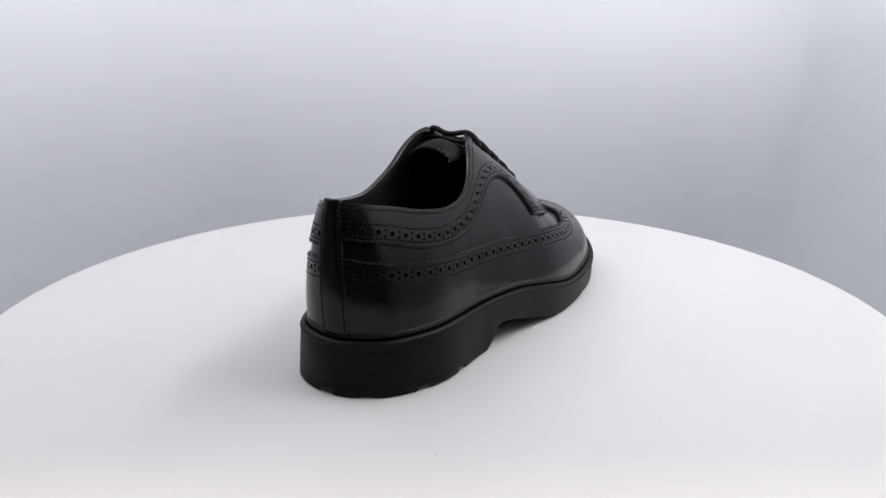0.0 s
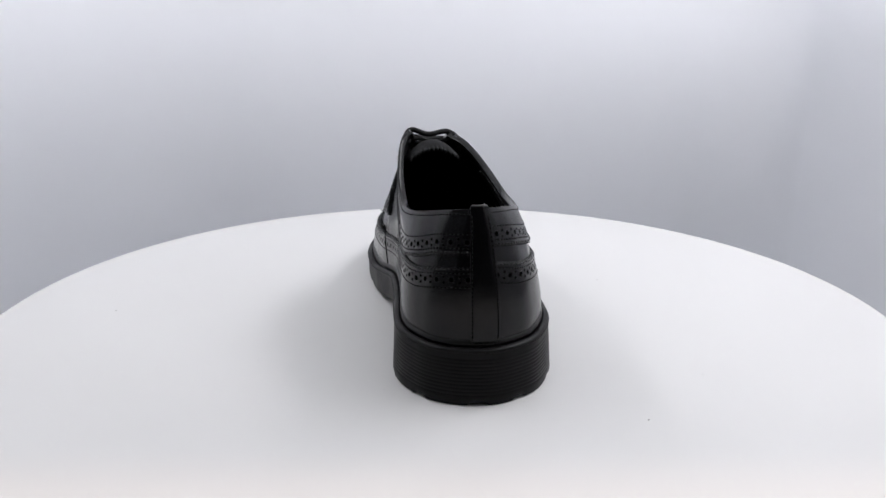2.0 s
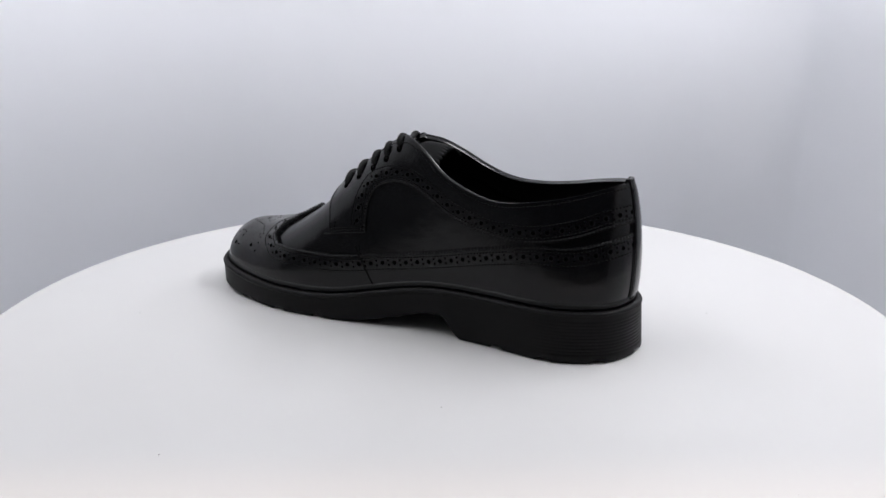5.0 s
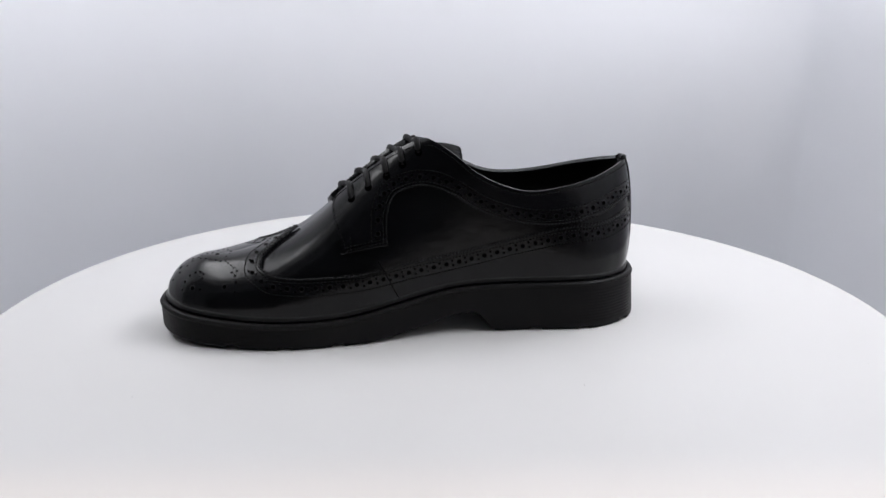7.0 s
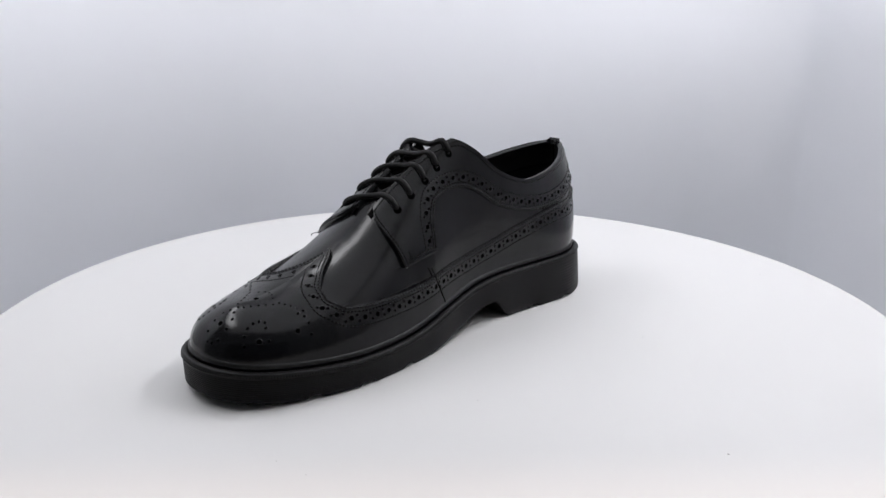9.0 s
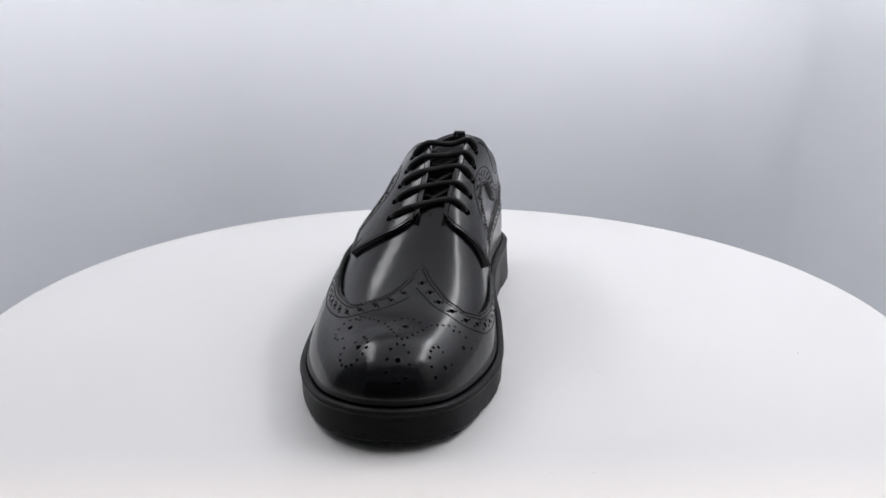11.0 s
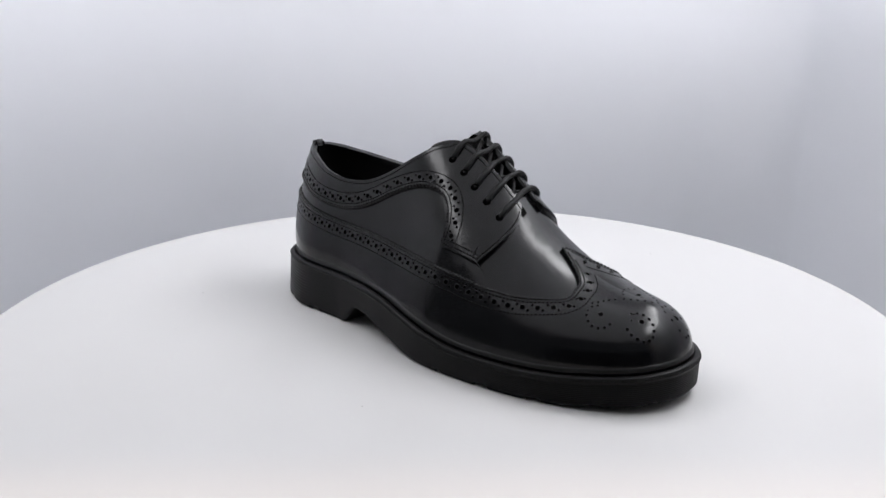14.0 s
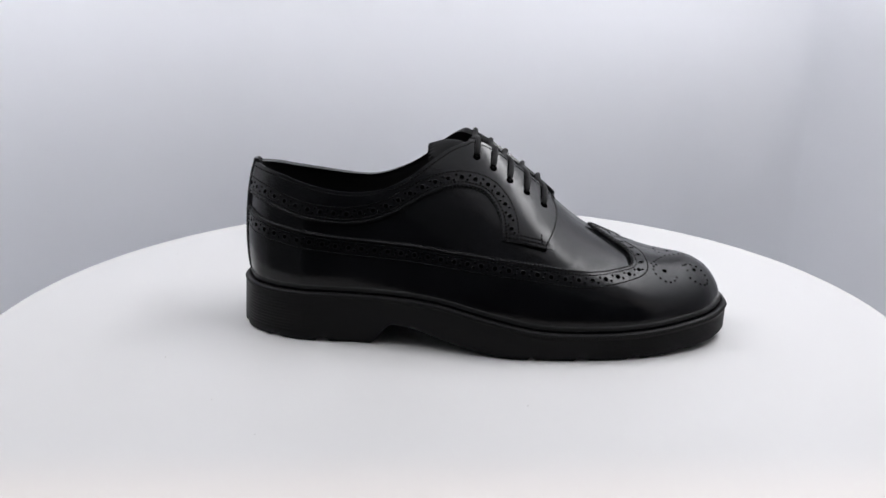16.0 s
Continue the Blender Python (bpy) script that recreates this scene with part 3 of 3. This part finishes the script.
def punch(sign, w, h, off, r):
    """Round punched holes: a pressed lip, and a flat black disc as the shade inside."""
    keep = np.asarray(h) < .992
    w, h = np.asarray(w)[keep], np.asarray(h)[keep]
    if len(w) == 0:
        return
    home = PIECES["wingtip"] if off == WING_OFF else PIECES[sign]
    k = 10
    for p, n, a, b in zip(*frames_at(sign, np.asarray(w), np.asarray(h), off)):
        if r > .0009:
            ob = new("punched_hole", HOLE_MESH)
            ob.parent = home
            ob.matrix_basis = Matrix(((a[0] * r, b[0] * r, n[0] * .001, p[0]), (a[1] * r, b[1] * r, n[1] * .001, p[1]), (a[2] * r, b[2] * r, n[2] * .001, p[2]), (0, 0, 0, 1)))
            continue
        rings = []
        for rad, up in ((1.6, -.00005), (1.3, .00008), (1.12, .00007), (1.0, .00003)):
            rings += [p + (a * math.cos(i * math.tau / k) + b * math.sin(i * math.tau / k)) * rad * r + n * up for i in range(k)]
        faces, mats = [], []
        for j in range(3):
            for i in range(k):
                faces.append((j * k + i, j * k + (i + 1) % k, (j + 1) * k + (i + 1) % k, (j + 1) * k + i))
                mats.append(0 if j < 2 else 1)
        faces.append(tuple(range(3 * k, 4 * k)))
        mats.append(1)
        holes.add(rings, faces, mats)


def sew(sign, w, h, off, step=.0021, size=.00155, heap=None, bulk=(.00026, .00038)):
    """A row of stitches along a curve."""
    w, h = spaced(sign, w, h, step)
    keep = (h < .994) | (x_of(sign, w) < .09)
    w, h = w[keep], h[keep]
    if len(w) < 3:
        return
    p, n, a, b = frames_at(sign, w, h, off)
    t = np.gradient(p, axis=0)
    t /= np.maximum(np.linalg.norm(t, axis=1, keepdims=True), 1e-12)
    side = np.cross(n, t) * .00032
    # a flat black ribbon on the leather paints in the stitch groove's shade
    base = [*(p + side + n * .00003), *(p - side + n * .00003)]
    m = len(p)
    grooves.add(base, [(i, i + 1, m + i + 1, m + i) for i in range(m - 1)], [0] * (m - 1))
    for q, nn, d in zip(p, n, t):
        s = np.cross(nn, d)
        wd, up = bulk
        vs = [q - d * size / 2 - nn * .0002, q - d * size * .3 + s * wd, q - d * size * .3 + nn * up, q - d * size * .3 - s * wd,
              q + d * size * .3 + s * wd, q + d * size * .3 + nn * up, q + d * size * .3 - s * wd, q + d * size / 2 - nn * .0002]
        (heap or stitches).add(vs, [(0, 1, 2), (0, 2, 3), (1, 4, 5, 2), (2, 5, 6, 3), (4, 7, 5), (5, 7, 6)], [0] * 6)


def broguing(sign, w, h, off, big=.00128, small=.00064, step=.0080):
    """Large holes in a row with pairs of small ones between."""
    a = spaced(sign, w, h, step, step * .3)
    punch(sign, *a, off, big)
    for d in (.0015, -.0015):
        b = spaced(sign, *shifted(sign, w, h, d), step, step * .8)
        punch(sign, *b, off, small)


for _sign in (1, -1):
    w, h = wing_edge(_sign)
    cut = slice(12, -3)
    sew(_sign, *shifted(_sign, w[cut], h[cut], -.0007), WING_OFF, .0022, .0021, beads, (.00052, .00080))
    sew(_sign, *shifted(_sign, w[cut], h[cut], -.0026), WING_OFF)
    broguing(_sign, *shifted(_sign, w[cut], h[cut], -.0058), WING_OFF)
    sew(_sign, *shifted(_sign, w[cut], h[cut], -.0098), WING_OFF)
    w = facing_ws(_sign)
    h = facing_low(_sign, x_of(_sign, w))
    turn = x_of(_sign, w) <= UP[_sign][0][-1]
    w1, h1 = spaced(_sign, w[turn][14:], h[turn][14:], .0004)
    sew(_sign, *shifted(_sign, w1, h1, .0007), FACE_OFF, .0022, .0021, beads, (.00052, .00080))
    sew(_sign, *shifted(_sign, w1, h1, .0026), FACE_OFF)
    broguing(_sign, *shifted(_sign, w1, h1, .0056), FACE_OFF)
    sew(_sign, *shifted(_sign, w1, h1, .0094), FACE_OFF)
    # topline, front edge and foot of the eyestay
    wt = np.linspace(.012, w_at(_sign, .070), 400)
    ht = rim(x_of(_sign, wt), _sign)
    sew(_sign, *shifted(_sign, wt, ht, -.0022), FACE_OFF)
    hf = np.linspace(float(facing_low(_sign, .062)) + .012, .86, 80)
    wf = w_at(_sign, spline(*FRONT[_sign], hf)) - .004
    sew(_sign, wf, hf, FACE_OFF)
    wb = np.linspace(w_at(_sign, .0395), w_at(_sign, .0625), 60)
    sew(_sign, wb, facing_low(_sign, x_of(_sign, wb)) + .016, FACE_OFF)
    sew(_sign, wb, facing_low(_sign, x_of(_sign, wb)) + .034, FACE_OFF)
    # a bar tack at the foot's front corner
    low = float(facing_low(_sign, .060))
    wk = float(w_at(_sign, float(spline(*FRONT[_sign], max(low + .03, FRONT[_sign][0][0]))))) - .013
    sew(_sign, np.full(20, wk), np.linspace(low + .016, low + .085, 20), FACE_OFF)
    sew(_sign, np.linspace(wk, wk + .009, 20), np.full(20, low + .085), FACE_OFF)
    # strip edges
    hs = np.linspace(.03, .96, 120) * float(rim(-.118, _sign))
    sew(_sign, np.full(120, STRIP[_sign] * .84), hs, .0034)


def medallion():
    """The punched pattern on the toe, laid out flat and pressed down onto it."""
    mid = -.0030
    spots = []

    def put(x, y, r):
        spots.append((x, mid + y, r))
    def ring_of(ox, oy, rx, ry, first, last, n, r):
        """Dots round part of an oval, angles counted from the toe outwards."""
        for k in range(n):
            a = radians(first + (last - first) * k / (n - 1))
            put(ox + rx * math.cos(a), oy + ry * math.sin(a) * (1 if oy >= 0 else -1), r)

    def line_of(x0, y0, x1, y1, n, r):
        for k in range(n):
            put(x0 + (x1 - x0) * k / (n - 1), y0 + (y1 - y0) * k / (n - 1), r)

    # a flower at the tip and a hole behind it inside a dotted lozenge
    put(.1605, .0012, .0013)
    ring_of(.1605, .0012, .0072, .0047, 18, 342, 10, .00066)
    put(.1395, .0012, .0013)
    put(.1310, .0012, .00050)
    put(.1503, .0012, .00060)
    for sgn in (1, -1):
        line_of(.1317, .0012 + sgn * .0030, .1335, .0012 + sgn * .0060, 2, .00050)
        line_of(.1365, .0012 + sgn * .0100, .1488, .0012 + sgn * .0022, 5, .00060)
        # a flower beside it, one further back, and the arch that joins them
        put(.1522, .0012 + sgn * .0192, .0013)
        ring_of(.1522, sgn * .0200, .0072, .0062, -150, 120, 12, .00070)
        put(.1470, .0012 + sgn * .0175, .00060)
        put(.1480, .0012 + sgn * .0215, .00060)
        put(.1336, .0005 + sgn * .0265, .0013)
        ring_of(.1336, sgn * .0270, .0068, .0062, 10, 230, 9, .00062)
        line_of(.1262, sgn * .0225, .1335, sgn * .0125, 5, .00055)
    for sign in (1, -1):
        gw = np.linspace(w_at(sign, .10), 1, 340)
        gh = np.linspace(.25, .990, 280)
        g = surf(sign, gw[:, None], gh[None, :])
        for x, y, r in spots:
            if (y >= float(centre(x))) != (sign > 0):
                continue
            d = np.hypot(g[..., 0] - x, g[..., 1] - y)
            i, j = np.unravel_index(d.argmin(), d.shape)
            if d[i, j] < .0012:
                punch(sign, [gw[i]], [gh[j]], WING_OFF, r)


medallion()
holes.link("perforation", [LEATHER, SHADE_BLACK], "punched brogue holes, the shade inside as black discs")
def sew_sole():
    """A fine stitched line along the top of the sole's side."""
    ring = closed_curve(OUTLINE, 1400)
    step = 1400 // 466
    for i in range(0, 1400 - step, step):
        p, q = ring[i], ring[i + 2]
        d = np.array([*(q - p), 0.0])
        d /= np.linalg.norm(d)
        n = np.array([d[1], -d[0], 0]) * SIGN
        c = np.array([*((p + q) / 2), float(sole_side(p[0])) - .0015])
        up = np.array([0, 0, 1.0])
        s = .0010
        vs = [c - d * .0008, c - d * .0004 + up * s * .7, c - d * .0004 + n * .0006, c - d * .0004 - up * s * .7,
              c + d * .0004 + up * s * .7, c + d * .0004 + n * .0006, c + d * .0004 - up * s * .7, c + d * .0008]
        stitches.add(vs, [(0, 1, 2), (0, 2, 3), (1, 4, 5, 2), (2, 5, 6, 3), (4, 7, 5), (5, 7, 6)], [0] * 6)


sew_sole()
beads.link("gimped_edge", [LEATHER], "beaded gimped edge of the leather pieces")
grooves.link("stitch_groove_shade", [SHADE_BLACK], "flat black ribbon under the stitches, shade of their groove")
stitches.link("stitching", [THREAD], "rows of black stitches")


def build_seam():
    """The upright seam on the inner side of the vamp."""
    bm = bmesh.new()
    h = np.linspace(.235, .01, 24)
    w = np.linspace(w_at(1, .0450), w_at(1, .0330), 24)
    tube(bm, surf(1, w, h, np.full(24, WING_OFF + .0001)).tolist(), .00035, 6)
    part("side_seam", bm, EDGE, shoe)


build_seam()


def build_loose_threads():
    """Short thread ends that stick out at the feet of the eyestays."""
    for sign, reach in ((1, .0022), (-1, .0042)):
        bm = bmesh.new()
        low = float(facing_low(sign, .062)) + .004
        w = float(w_at(sign, float(spline(*FRONT[sign], max(low, FRONT[sign][0][0])))))
        p, n, a, b = (q[0] for q in frames_at(sign, np.array([w]), np.array([low]), FACE_OFF))
        pts = [p + a * reach * t + n * .0016 * math.sin(2.2 * t) - b * .0012 * t * t for t in np.linspace(-.3, 1, 9)]
        tube(bm, [tuple(q) for q in pts], .00024, 6)
        part("loose_thread", bm, THREAD, shoe, "frayed black thread end")


build_loose_threads()


def build_laces():
    def at(sign, k, h, off):
        w = float(w_at(sign, EYELETS[sign][0][k]))
        return surf(sign, np.array([w]), np.array([h]), np.array([off]))[0]

    for k in range(5):
        for sign in (1, -1):
            w, h = float(w_at(sign, EYELETS[sign][0][k])), EYELETS[sign][1][k]
            bm = bmesh.new()
            p, n, a, b = (q[0] for q in frames_at(sign, np.array([w]), np.array([h]), FACE_OFF + .0001))
            # shallow rings in black: the lace hole's shade is colour, not depth
            rings = [[p + (a * math.cos(i * math.tau / 14) + b * math.sin(i * math.tau / 14)) * rad + n * up for i in range(14)]
                     for rad, up in ((.0023, -.0001), (.0020, .0002), (.0017, .0001), (.0002, -.0001))]
            sheet(bm, [[r[i] for r in rings] for i in range(14)], close_u=True)
            part("eyelet", bm, SHADE_BLACK, PIECES[sign])
        bm = bmesh.new()
        rise = (-.0006, -.0002, .0004, .0008, .0010)[k]
        ho, hi = EYELETS[-1][1][k], EYELETS[1][1][k]
        top = (at(-1, k, .999, 0) + at(1, k, .999, 0)) / 2 + np.array([.0012 * math.sin(k * 2.1), 0, rise])
        keys = np.array([at(-1, k, ho, -.0010), at(-1, k, ho + .010, .0026), at(-1, k, ho + .07, .0040), at(-1, k, ho + .17, .0034), top,
                         at(1, k, hi + .17, .0037), at(1, k, hi + .07, .0040), at(1, k, hi + .010, .0028), at(1, k, hi, -.0010)])
        s = np.concatenate([[0], np.cumsum(np.linalg.norm(np.diff(keys, axis=0), axis=1))])
        q = np.linspace(0, s[-1], 44)
        pts = np.stack([spline(s, keys[:, i], q) for i in range(3)], 1)
        for _ in range(7):
            pts[1:-1] = (pts[:-2] + 2 * pts[1:-1] + pts[2:]) / 4
        tube(bm, pts.tolist(), .0017, 12)
        part("lace", bm, LACE, shoe, "black waxed round lace")
    # the crossings under the bars
    for k in range(4):
        bm = bmesh.new()
        for sign in (1, -1):
            a, b = at(sign, k, .86, -.0010), at(-sign, k + 1, .86, -.0010)
            c = (a + b) / 2 + np.array([0, 0, .0010 + .0010 * sign])
            t = np.linspace(0, 1, 14)[:, None]
            tube(bm, ((1 - t) ** 2 * a + 2 * t * (1 - t) * c + t * t * b).tolist(), .0012, 8)
        part("lace_crossing", bm, LACE, shoe)


build_laces()


# ---- what moves ----
def motions():
    table_rows, shoe_rows = [], []
    for k in range(65):
        t = k * 0.25
        a = START + RATE * t
        table_rows.append((t, pose(0, 0, 0, 0, 0, a)))
        shoe_rows.append((t, pose(0, 0, 0.0002, 0, 0, a)))
    walk(turntable, table_rows)
    walk(shoe, shoe_rows)


motions()
